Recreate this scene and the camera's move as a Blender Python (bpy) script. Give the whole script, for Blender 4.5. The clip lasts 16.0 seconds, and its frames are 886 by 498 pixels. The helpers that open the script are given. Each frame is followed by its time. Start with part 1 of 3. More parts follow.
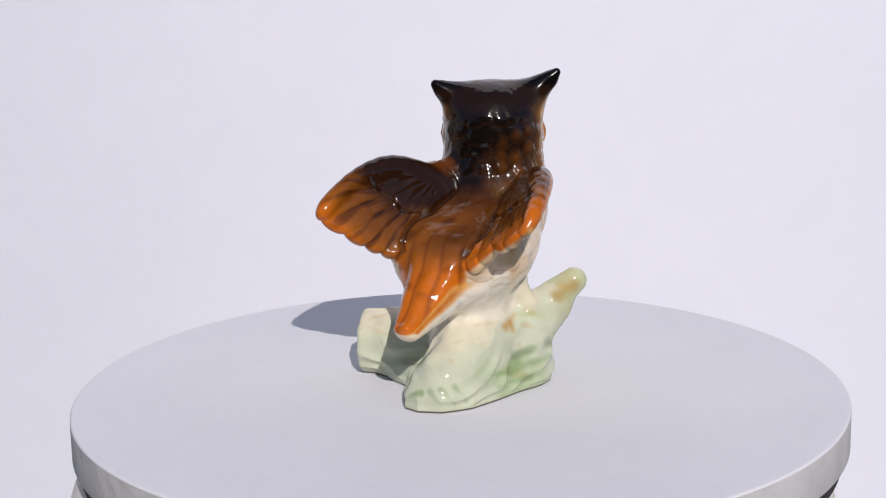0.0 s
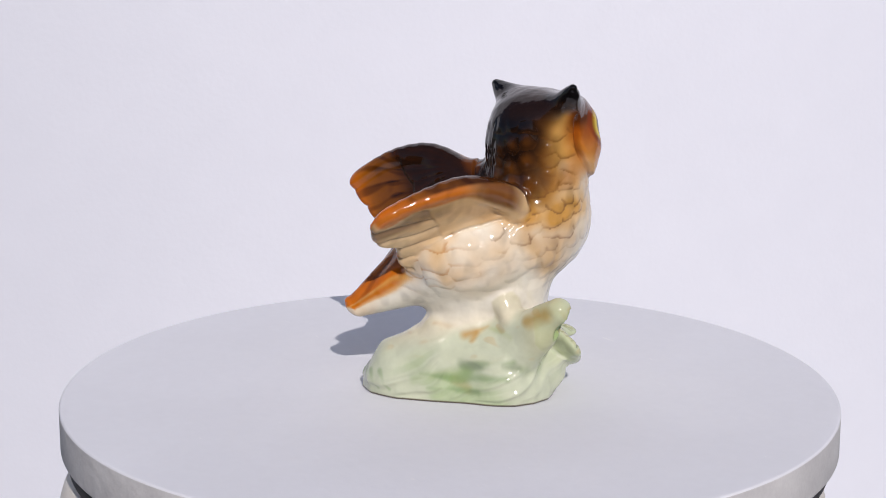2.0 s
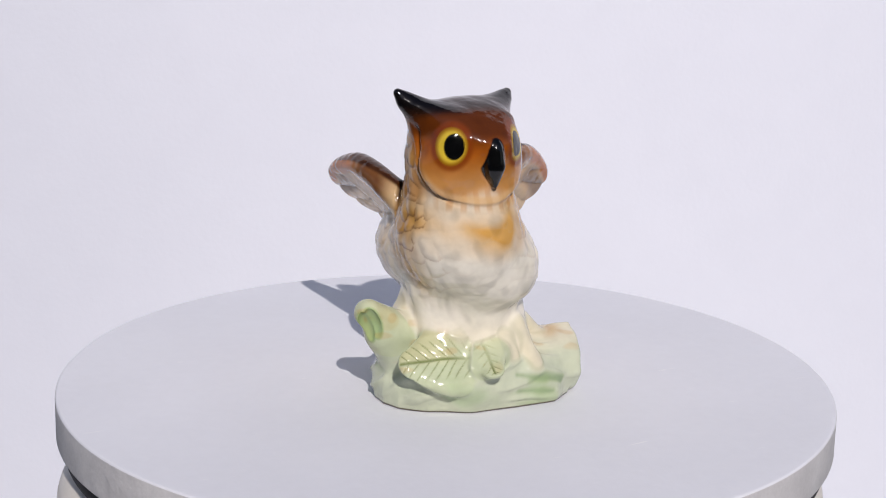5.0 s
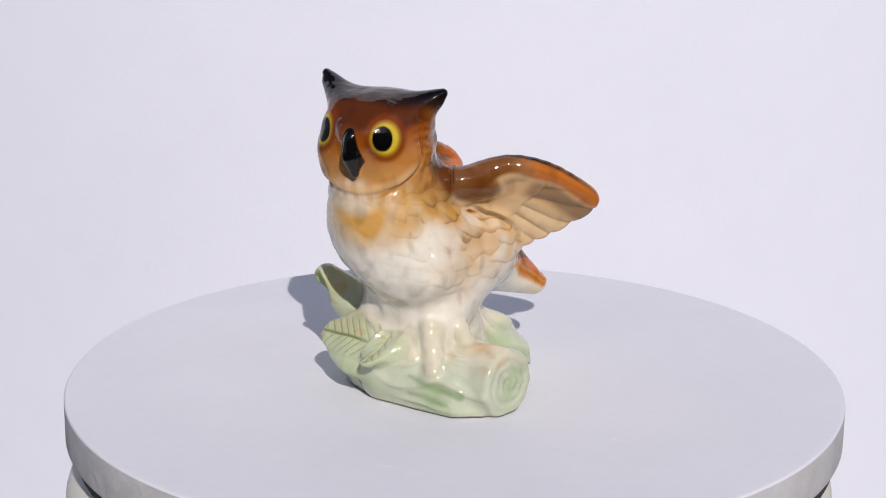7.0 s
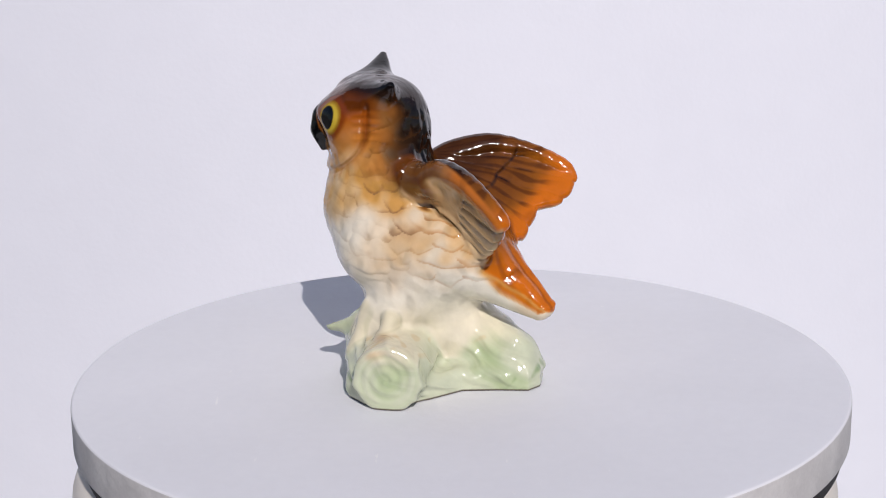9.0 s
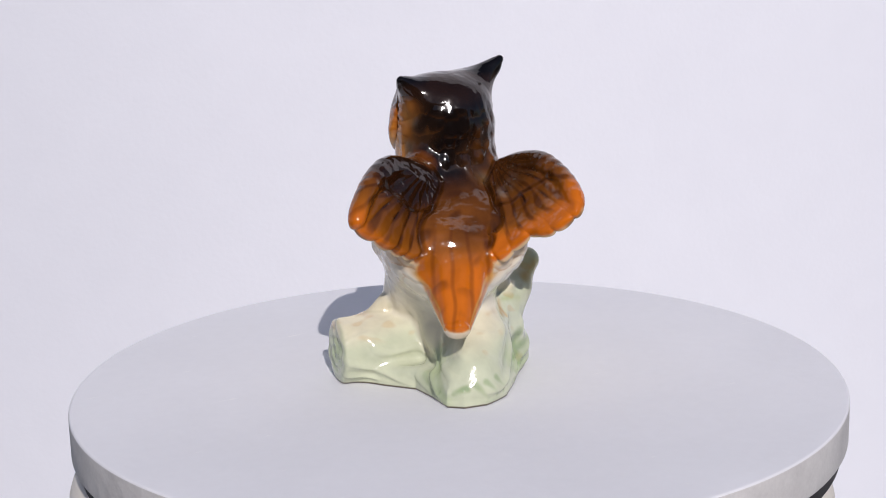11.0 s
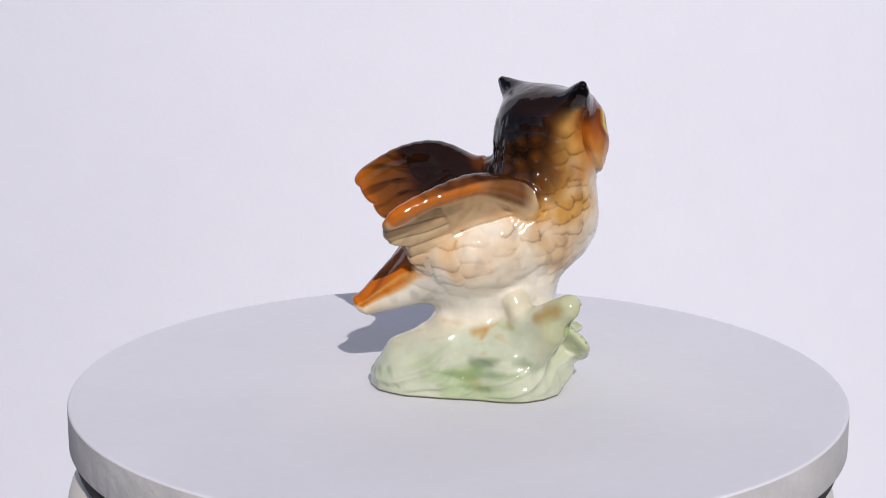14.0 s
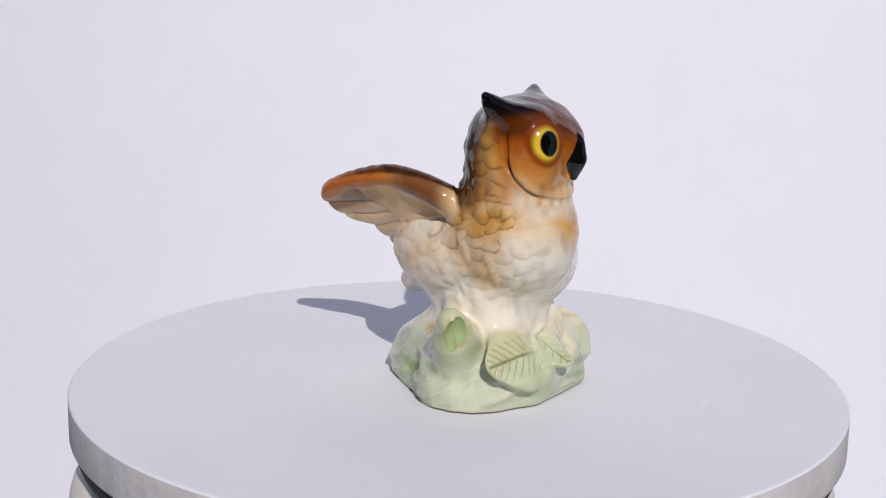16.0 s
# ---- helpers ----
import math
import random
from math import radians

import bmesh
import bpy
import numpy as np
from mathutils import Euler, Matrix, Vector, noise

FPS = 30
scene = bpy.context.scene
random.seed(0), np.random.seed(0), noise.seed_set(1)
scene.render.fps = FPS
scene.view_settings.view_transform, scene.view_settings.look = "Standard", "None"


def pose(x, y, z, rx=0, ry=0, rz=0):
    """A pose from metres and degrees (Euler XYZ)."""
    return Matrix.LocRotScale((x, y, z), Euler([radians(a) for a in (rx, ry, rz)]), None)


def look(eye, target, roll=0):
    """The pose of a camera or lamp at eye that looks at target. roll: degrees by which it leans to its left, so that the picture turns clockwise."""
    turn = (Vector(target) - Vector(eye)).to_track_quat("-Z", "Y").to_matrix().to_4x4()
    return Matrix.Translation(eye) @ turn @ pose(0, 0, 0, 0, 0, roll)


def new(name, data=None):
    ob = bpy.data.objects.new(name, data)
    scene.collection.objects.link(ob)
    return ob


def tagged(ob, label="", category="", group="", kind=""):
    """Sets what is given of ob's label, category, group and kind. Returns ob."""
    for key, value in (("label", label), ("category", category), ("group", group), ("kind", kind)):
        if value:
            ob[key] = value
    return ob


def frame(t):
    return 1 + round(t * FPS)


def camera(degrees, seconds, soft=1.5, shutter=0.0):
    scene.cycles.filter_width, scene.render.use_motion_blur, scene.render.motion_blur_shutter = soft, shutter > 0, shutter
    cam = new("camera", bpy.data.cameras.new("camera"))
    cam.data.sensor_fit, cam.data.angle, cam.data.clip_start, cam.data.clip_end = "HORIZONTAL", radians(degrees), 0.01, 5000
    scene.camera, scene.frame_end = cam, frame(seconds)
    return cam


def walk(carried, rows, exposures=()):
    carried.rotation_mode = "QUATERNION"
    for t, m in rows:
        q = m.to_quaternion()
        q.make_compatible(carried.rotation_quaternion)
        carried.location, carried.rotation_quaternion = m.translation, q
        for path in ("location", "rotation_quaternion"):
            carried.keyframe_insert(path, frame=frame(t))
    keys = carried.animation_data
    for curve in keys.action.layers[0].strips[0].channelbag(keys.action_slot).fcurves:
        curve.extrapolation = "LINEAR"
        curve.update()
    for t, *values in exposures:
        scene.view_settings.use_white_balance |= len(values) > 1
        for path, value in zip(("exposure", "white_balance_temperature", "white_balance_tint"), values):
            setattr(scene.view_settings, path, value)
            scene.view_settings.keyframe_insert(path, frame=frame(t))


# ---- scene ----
# ---------- camera: on a stand before the turntable, with a slight drift of its head ----------
FOV = 27.740
EYE = (0.00000, -0.55686, 0.18716)
cam = camera(FOV, 16.0, soft=1.05)
EXPOSURE, WHITE = -0.02, (6040, 16)
AIM = [  # seconds, tilt, pan
    (0, 75.855, 0.545),
    (0.5, 75.84, 0.512),
    (1, 75.821, 0.429),
    (1.5, 75.793, 0.319),
    (2, 75.772, 0.199),
    (2.5, 75.74, 0.067),
    (3, 75.677, 0.029),
    (3.5, 75.615, -0.001),
    (4, 75.578, -0.014),
    (4.6, 75.541, 0.037),
    (5.3, 75.49, 0.156),
    (6, 75.438, 0.277),
    (6.5, 75.403, 0.359),
    (7, 75.394, 0.401),
    (7.5, 75.379, 0.437),
    (8, 75.375, 0.534),
    (8.5, 75.385, 0.569),
    (9, 75.427, 0.611),
    (9.7, 75.522, 0.593),
    (10.6, 75.597, 0.537),
    (11.5, 75.682, 0.48),
    (12, 75.763, 0.464),
    (12.5, 75.811, 0.49),
    (13, 75.766, 0.46),
    (13.5, 75.714, 0.45),
    (14, 75.685, 0.468),
    (14.5, 75.691, 0.491),
    (15, 75.69, 0.523),
    (15.5, 75.657, 0.524),
    (16, 75.581, 0.501)]
walk(cam, [(t, pose(*EYE, tilt, 0, pan)) for t, tilt, pan in AIM],
     exposures=[(0, EXPOSURE, *WHITE), (16, EXPOSURE, *WHITE)])

SPIN = 29.8370          # degrees a second, clockwise from above
LEAN = (-0.915, -1.030)  # the disc sits slightly crooked on its spindle


def spun(t):
    return pose(0, 0, 0, 0, 0, -SPIN * t) @ pose(0, 0, 0, LEAN[0], LEAN[1], 0)

# ---------- light: low sun from behind the camera, open sky ----------
SUN_WAY = Vector((-0.27, 1.45, -1.0)).normalized()
sun = new("sun", bpy.data.lights.new("sun", "SUN"))
sun.data.energy, sun.data.angle, sun.data.color = 3.4, radians(0.6), (1.0, 0.92, 0.82)
sun.matrix_world = look(tuple(-2 * SUN_WAY), (0, 0, 0))
world = bpy.data.worlds.new("world")
scene.world = world
world.use_nodes = True
wn = world.node_tree.nodes
sky = wn.new("ShaderNodeTexSky")
sky.sky_type, sky.sun_disc = "NISHITA", False
sky.sun_elevation, sky.sun_rotation = math.asin(-SUN_WAY.z), math.atan2(-SUN_WAY.x, -SUN_WAY.y)
wn["Background"].inputs["Strength"].default_value = 0.065
world.node_tree.links.new(sky.outputs[0], wn["Background"].inputs["Color"])


# ---------- materials ----------
def material(name, rough=0.5, metal=0.0, spec=0.5):
    m = bpy.data.materials.new(name)
    m.use_nodes = True
    b = m.node_tree.nodes["Principled BSDF"]
    b.inputs["Roughness"].default_value = rough
    b.inputs["Metallic"].default_value = metal
    b.inputs["Specular IOR Level"].default_value = spec
    return m, m.node_tree.nodes, m.node_tree.links, b


def surface(name, low, high, scale, rough, bump=0.0, bump_scale=None, detail=6.0, stretch=(1, 1, 1), spec=0.5, scuff=None):
    """Two-tone surface: broad stains, fine grain and a fine relief."""
    m, n, l, b = material(name, rough, 0, spec)
    tc = n.new("ShaderNodeTexCoord")
    mp = n.new("ShaderNodeMapping")
    mp.inputs["Scale"].default_value = stretch
    l.new(tc.outputs["Object"], mp.inputs["Vector"])
    broad = n.new("ShaderNodeTexNoise")
    broad.inputs["Scale"].default_value, broad.inputs["Detail"].default_value = scale, detail
    fine = n.new("ShaderNodeTexNoise")
    fine.inputs["Scale"].default_value, fine.inputs["Detail"].default_value = scale * 14, 3
    mixer = n.new("ShaderNodeMath")
    mixer.operation = "MULTIPLY_ADD"
    mixer.inputs[1].default_value = 0.35
    l.new(mp.outputs[0], broad.inputs["Vector"])
    l.new(mp.outputs[0], fine.inputs["Vector"])
    l.new(fine.outputs[0], mixer.inputs[0])
    l.new(broad.outputs[0], mixer.inputs[2])
    ramp = n.new("ShaderNodeValToRGB")
    ramp.color_ramp.elements[0].position, ramp.color_ramp.elements[0].color = 0.4, (*low, 1)
    ramp.color_ramp.elements[1].position, ramp.color_ramp.elements[1].color = 0.95, (*high, 1)
    l.new(mixer.outputs[0], ramp.inputs[0])
    l.new(ramp.outputs[0], b.inputs["Base Color"])
    if scuff:
        sm = n.new("ShaderNodeMapping")
        sm.inputs["Scale"].default_value = (1, 4, 1)
        sm.inputs["Rotation"].default_value = (0, 0, 0.5)
        sn = n.new("ShaderNodeTexNoise")
        sn.inputs["Scale"].default_value, sn.inputs["Detail"].default_value = 75, 4
        sr = n.new("ShaderNodeMapRange")
        sr.inputs["From Min"].default_value, sr.inputs["From Max"].default_value = 0.70, 0.76
        mx = n.new("ShaderNodeMix")
        mx.data_type = "RGBA"
        mx.inputs["B"].default_value = (*scuff, 1)
        l.new(tc.outputs["Object"], sm.inputs["Vector"])
        l.new(sm.outputs[0], sn.inputs["Vector"])
        l.new(sn.outputs[0], sr.inputs["Value"])
        l.new(sr.outputs[0], mx.inputs["Factor"])
        l.new(ramp.outputs[0], mx.inputs["A"])
        l.new(mx.outputs["Result"], b.inputs["Base Color"])
    if bump:
        bn = n.new("ShaderNodeTexNoise")
        bn.inputs["Scale"].default_value, bn.inputs["Detail"].default_value = bump_scale or scale * 8, 5
        bp = n.new("ShaderNodeBump")
        bp.inputs["Strength"].default_value, bp.inputs["Distance"].default_value = 1.0, bump
        l.new(mp.outputs[0], bn.inputs["Vector"])
        l.new(bn.outputs[0], bp.inputs["Height"])
        l.new(bp.outputs[0], b.inputs["Normal"])
    return m


PAPER = surface("white_paper", (0.775, 0.795, 0.865), (0.825, 0.845, 0.915), 3.0, 0.9, 0.0001, 300, spec=0.2)
DISC = surface("chalky_white_paint", (0.695, 0.700, 0.725), (0.745, 0.750, 0.775), 16.0, 0.8, 0.00012, 330, spec=0.25, scuff=(0.80, 0.80, 0.80))
BASE = surface("cream_plastic", (0.66, 0.62, 0.55), (0.74, 0.70, 0.63), 20.0, 0.5, 0.00005, 300)
GROUND = surface("dull_ground", (0.16, 0.15, 0.14), (0.24, 0.23, 0.21), 2.0, 0.9, 0.001, 60)
RIM = surface("rough_plaster_edge", (0.52, 0.51, 0.51), (0.68, 0.67, 0.66), 60.0, 0.9, 0.0005, 200, spec=0.2)
STUCCO = surface("grey_stucco", (0.16, 0.145, 0.13), (0.26, 0.24, 0.22), 3.0, 0.9, 0.002, 60)
WOOD = surface("brown_wood", (0.16, 0.09, 0.05), (0.26, 0.16, 0.09), 9.0, 0.45, 0.0002, 90, stretch=(1, 1, 0.12))
BLACK = surface("black_rubber", (0.010, 0.009, 0.012), (0.03, 0.028, 0.03), 40.0, 0.7, 0.00005, 300)


def glaze():
    """Hand-painted colours under a clear, hard glaze."""
    m, n, l, b = material("painted_porcelain_glaze", 0.105, 0, 0.45)
    at = n.new("ShaderNodeAttribute")
    at.attribute_name = "paint"
    tc = n.new("ShaderNodeTexCoord")
    nz = n.new("ShaderNodeTexNoise")
    nz.inputs["Scale"].default_value, nz.inputs["Detail"].default_value = 160, 6
    hv = n.new("ShaderNodeHueSaturation")
    mr = n.new("ShaderNodeMapRange")
    mr.inputs["To Min"].default_value, mr.inputs["To Max"].default_value = 0.82, 1.18
    l.new(tc.outputs["Object"], nz.inputs["Vector"])
    l.new(nz.outputs[0], mr.inputs["Value"])
    l.new(mr.outputs[0], hv.inputs["Value"])
    l.new(at.outputs["Color"], hv.inputs["Color"])
    l.new(hv.outputs[0], b.inputs["Base Color"])
    wv = n.new("ShaderNodeTexNoise")
    wv.inputs["Scale"].default_value, wv.inputs["Detail"].default_value = 260, 1.5
    bp = n.new("ShaderNodeBump")
    bp.inputs["Strength"].default_value, bp.inputs["Distance"].default_value = 0.8, 0.00045
    l.new(tc.outputs["Object"], wv.inputs["Vector"])
    l.new(wv.outputs[0], bp.inputs["Height"])
    l.new(bp.outputs[0], b.inputs["Normal"])
    return m


GLAZE = glaze()


# ---------- mesh helpers ----------
def mesh_ob(name, verts, faces, mat, parent=None, smooth=True):
    me = bpy.data.meshes.new(name)
    me.from_pydata(verts, [], faces)
    me.update()
    me.polygons.foreach_set("use_smooth", [smooth] * len(me.polygons))
    me.materials.append(mat)
    ob = new(name, me)
    ob.parent = parent
    return ob


def lathe(name, profile, mat, parent=None, steps=192, centre=(0, 0), wobble=0.0):
    """Turns a profile of (radius, height) round the z axis; the ends are closed."""
    verts, faces = [], []
    for r, z in profile:
        for i in range(steps):
            a = 2 * math.pi * i / steps
            k = 1 + wobble * (noise.noise(Vector((math.cos(a) * 2, math.sin(a) * 2, z * 90))))
            verts.append((centre[0] + r * k * math.cos(a), centre[1] + r * k * math.sin(a), z))
    for j in range(len(profile) - 1):
        for i in range(steps):
            k = (i + 1) % steps
            faces.append((j * steps + i, j * steps + k, (j + 1) * steps + k, (j + 1) * steps + i))
    faces.append(tuple(reversed(range(steps))))
    faces.append(tuple(range((len(profile) - 1) * steps, len(profile) * steps)))
    return mesh_ob(name, verts, faces, mat, parent)


def rounded(r0, r1, z_low, z_high, e, n=5):
    """Profile of a round slab from the bottom up with edges of radius e."""
    out = [(r0, z_low)]
    out += [(r1 - e + e * math.sin(a), z_low + e - e * math.cos(a)) for a in [i * math.pi / 2 / n for i in range(n + 1)]]
    out += [(r1 - e + e * math.cos(a), z_high - e + e * math.sin(a)) for a in [i * math.pi / 2 / n for i in range(n + 1)]]
    return out + [(r1 - e - 0.0015, z_high)]


# ---------- setting: a white sheet hung behind, the ground far below, an added unseen wall ---
def setting():
    y0, y1, low, high, w = 0.50, 0.504, -0.80, 1.25, 1.5
    nx, nz = 60, 40
    verts, faces = [], []
    for y in (y0, y1):
        for j in range(nz + 1):
            for i in range(nx + 1):
                x, z = -w + 2 * w * i / nx, low + (high - low) * j / nz
                # bowed towards the camera so the left side darkens, standing in for lens falloff
                verts.append((x, y + 0.6 * (1 - math.cos(min(abs(x) / 0.7, 1.2))) + 0.004 * noise.noise(Vector((x * 1.5, z * 1.2, 0.3))), z))
    n = (nx + 1) * (nz + 1)
    for j in range(nz):
        for i in range(nx):
            a = j * (nx + 1) + i
            faces.append((a, a + 1, a + nx + 2, a + nx + 1))
            faces.append((n + a, n + a + nx + 1, n + a + nx + 2, n + a + 1))
    for i in range(nx):
        top = nz * (nx + 1) + i
        faces += [(i + 1, i, n + i, n + i + 1), (top, top + 1, n + top + 1, n + top)]
    for j in range(nz):
        a = j * (nx + 1)
        c = a + nx
        faces += [(a, a + nx + 1, n + a + nx + 1, n + a), (c + nx + 1, c, n + c, n + c + nx + 1)]
    tagged(mesh_ob("backdrop", verts, faces, PAPER), "smooth matt white sheet hung behind the turntable", "backdrop", kind="structure")
    verts = [(-60, -60, -0.82), (60, -60, -0.82), (60, 60, -0.82), (-60, 60, -0.82)]
    tagged(mesh_ob("ground", verts, [(0, 1, 2, 3)], GROUND), "dull grey-brown ground under the stand", "ground", kind="structure")
    # added wall, unseen behind the camera, blocks low sky out of the glaze reflections
    verts = [(x, y, z) for z in (-0.82, 2.35) for x, y in ((-9, -4.2), (9, -4.2), (9, -4.4), (-9, -4.4))]
    faces = [(3, 2, 1, 0), (4, 5, 6, 7)] + [(i, (i + 1) % 4, (i + 1) % 4 + 4, i + 4) for i in range(4)]
    tagged(mesh_ob("unseen_wall_south", verts, faces, STUCCO, smooth=False), "added grey stucco wall, unseen behind the camera, darkens the reflections", "wall", kind="structure")


setting()


def stand():
    """The plain round stand that carries the turntable."""
    thing = tagged(new("display_stand"), "plain round wooden stand under the turntable", "stand")
    thing.location = (0, 0, -0.82)
    lathe("top", rounded(0.06, 0.112, 0.700, 0.725, 0.003), WOOD, thing, steps=96)
    lathe("column", [(0.02, 0.02), (0.032, 0.022), (0.024, 0.10), (0.022, 0.6), (0.04, 0.699), (0.02, 0.7)], WOOD, thing, steps=48)
    lathe("foot", rounded(0.05, 0.16, 0.0, 0.022, 0.004), WOOD, thing, steps=96)


stand()


# ---------- turntable ----------
def turntable():
    table = tagged(new("turntable"), "white turntable with a chalky round disc on a cream base", "turntable")
    table.location = (0, 0, -0.095)
    shoulder = [(0.06, 0.0), (0.1243, 0.002), (0.1243, 0.055)]
    shoulder += [(0.1143 + 0.010 * math.cos(a), 0.0615 + 0.010 * math.sin(a)) for a in [i * math.pi / 16 for i in range(9)]] + [(0.10, 0.0715)]
    lathe("base", shoulder, BASE, table, centre=(-0.002, 0))
    disc = lathe("disc", rounded(0.09, 0.125, -0.0135, 0.0, 0.0008), DISC, table, steps=256, centre=(0.0001, 0.0003), wobble=0.0008)
    disc.data.materials.append(RIM)
    for face in disc.data.polygons:
        if abs(face.normal.z) < 0.3:
            face.material_index = 1
    disc["label"] = "round white disc with scuffed chalky paint"
    ring = lathe("bearing_ring", rounded(0.08, 0.1225, -0.0198, -0.0137, 0.001), BLACK, disc)
    ring["label"] = "black rubber ring under the disc"
    return table, disc


TABLE, PLATE = turntable()


# ---------- porcelain owl, modelled in millimetres as one blended solid ----------
def unit(v):
    v = np.array(v, float)
    return v / np.linalg.norm(v)


def frame_of(along, up):
    """Three unit axes as rows: along, side, up."""
    a = unit(along)
    s = unit(np.cross(up, a))
    return np.stack([a, s, np.cross(a, s)])


def ellipsoid(c, r, axes=None):
    c, r = np.array(c, float), np.array(r, float)
    M = np.eye(3) if axes is None else axes

    def f(X, Y, Z):
        x, y, z = X - c[0], Y - c[1], Z - c[2]
        q = [(M[i, 0] * x + M[i, 1] * y + M[i, 2] * z) / r[i] for i in range(3)]
        k0 = np.sqrt(q[0] ** 2 + q[1] ** 2 + q[2] ** 2)
        k1 = np.sqrt((q[0] / r[0]) ** 2 + (q[1] / r[1]) ** 2 + (q[2] / r[2]) ** 2)
        return k0 * (k0 - 1) / (k1 + 1e-6)
    return f, c - max(r), c + max(r)


def cone(a, b, ra, rb, flat=None, squash=1.0):
    """A rounded cone from a to b; squash thins it along the direction flat."""
    a, b = np.array(a, float), np.array(b, float)
    d = b - a
    n = None if flat is None else unit(flat)

    def f(X, Y, Z):
        x, y, z = X - a[0], Y - a[1], Z - a[2]
        h = np.clip((x * d[0] + y * d[1] + z * d[2]) / (d @ d), 0, 1)
        x, y, z = x - h * d[0], y - h * d[1], z - h * d[2]
        s = 0.0
        if n is not None:
            s = (x * n[0] + y * n[1] + z * n[2]) ** 2 * (1 / squash ** 2 - 1)
        return (np.sqrt(x * x + y * y + z * z + s) - (ra + (rb - ra) * h)) * (squash if n is not None else 1)
    m = max(ra, rb)
    return f, np.minimum(a, b) - m, np.maximum(a, b) + m


def sheet(o, along, up, outline, thick, edge, camber):
    """A thick bent blade: an outline in the plane (along, side) about o, bent by camber(u, v)."""
    M, o = frame_of(along, up), np.array(o, float)
    P = np.array(outline, float)

    def local(X, Y, Z):
        x, y, z = X - o[0], Y - o[1], Z - o[2]
        u, v, w = [M[i, 0] * x + M[i, 1] * y + M[i, 2] * z for i in range(3)]
        return u, v, w - camber(u, v)

    def f(X, Y, Z):
        u, v, w = local(X, Y, Z)
        d = np.full(u.shape, 1e9)
        s = np.ones(u.shape)
        for i in range(len(P)):
            p, q = P[i], P[i - 1]
            e = q - p
            wx, wy = u - p[0], v - p[1]
            k = np.clip((wx * e[0] + wy * e[1]) / (e @ e), 0, 1)
            d = np.minimum(d, (wx - e[0] * k) ** 2 + (wy - e[1] * k) ** 2)
            c1, c2, c3 = v >= p[1], v < q[1], e[0] * wy > e[1] * wx
            s = np.where((c1 & c2 & c3) | (~c1 & ~c2 & ~c3), -s, s)
        d2 = np.sqrt(d) * s
        t = thick(u, v)
        a, b = d2 + edge, np.abs(w) - t + edge
        return np.minimum(np.maximum(a, b), 0) + np.sqrt(np.maximum(a, 0) ** 2 + np.maximum(b, 0) ** 2) - edge
    far = np.sqrt((P ** 2).sum(1)).max() + 4
    return f, o - far, o + far, local


def smin(a, b, k):
    h = np.maximum(k - np.abs(a - b), 0) / k
    return np.minimum(a, b) - h * h * k * 0.25


def step(x, a, b):
    t = np.clip((x - a) / (b - a), 0, 1)
    return t * t * (3 - 2 * t)


BODY_WAY = unit((0.50, 0.86, 0.0))     # where the breast points
HEAD_WAY = unit((-0.05, 1.0, 0.0))     # where the face points

# the wings: origin at the shoulder, outline in (along the leading edge, towards the trailing edge)
L_O, L_ALONG, L_UP = (-8.0, 9.0, 66.0), (-35.5, -19.0, -1.0), (0.41, -0.83, 0.385)
R_O, R_ALONG, R_UP = (22.0, 8.0, 64.0), (3.0, -43.0, 2.0), (-0.71, -0.21, 0.68)


def wing_outline(points, o, along, up):
    M = frame_of(along, up)
    return [tuple((M @ (np.array(p, float) - np.array(o)))[:2]) for p in points]


L_PTS = [(-4, 13, 62), (-11, 11, 70.5), (-21, 6, 75.2), (-30.5, -1.5, 73.8), (-38.5, -8, 68.4), (-42.3, -11.6, 64.2), (-41.8, -14.8, 60.9),
         (-37.5, -15.8, 58.5), (-32.5, -15.5, 55.6), (-27.5, -13.3, 51.5), (-21.5, -9, 46.8), (-14, -5, 45.5), (-4, 0, 50)]
R_PTS = [(22, 16, 60), (27, 6, 68.3), (28, -4, 72.2), (27.8, -14, 73.5), (26.5, -26.5, 70), (24, -36, 65.4), (19.5, -39.5, 61.6), (15, -37.8, 60.2),
         (10, -34, 57.4), (8, -26, 54.6), (2.5, -20.5, 46.2), (1, -10, 48), (6, 0, 55)]


def spline(points, closed, n=4):
    """A smooth line through the points."""
    p = np.array(points, float)
    m = len(p)
    at = (lambda i: p[i % m]) if closed else (lambda i: p[min(max(i, 0), m - 1)])
    out = []
    for i in range(m if closed else m - 1):
        a, c, d, e = at(i - 1), at(i), at(i + 1), at(i + 2)
        for k in range(n):
            q = k / n
            out.append(0.5 * (2 * c + (d - a) * q + (2 * a - 5 * c + 4 * d - e) * q ** 2 + (3 * c - a - 3 * d + e) * q ** 3))
    return out if closed else out + [p[-1]]


L_LEAD, R_LEAD = spline(L_PTS[:6], False, 3), spline(R_PTS[:6], False, 3)
L_PTS, R_PTS = spline(L_PTS, True, 3), spline(R_PTS, True, 3)
L_OUT, R_OUT = wing_outline(L_PTS, L_O, L_ALONG, L_UP), wing_outline(R_PTS, R_O, R_ALONG, R_UP)


def wing_thick(u, v):
    return 2.6 - 0.9 * np.clip(u / 40, 0, 1)


def wing_bend(u, v):
    return -0.0035 * (np.clip(u, 0, 60) - 8) ** 2 * 0.2 + 0.6


def wing(points, o, along, up, outline):
    f, _, _, local = sheet(o, along, up, outline, wing_thick, 1.6, wing_bend)
    return f, np.min(points, 0) - 4, np.max(points, 0) + 4, local


L_WING, R_WING = wing(L_PTS, L_O, L_ALONG, L_UP, L_OUT), wing(R_PTS, R_O, R_ALONG, R_UP, R_OUT)

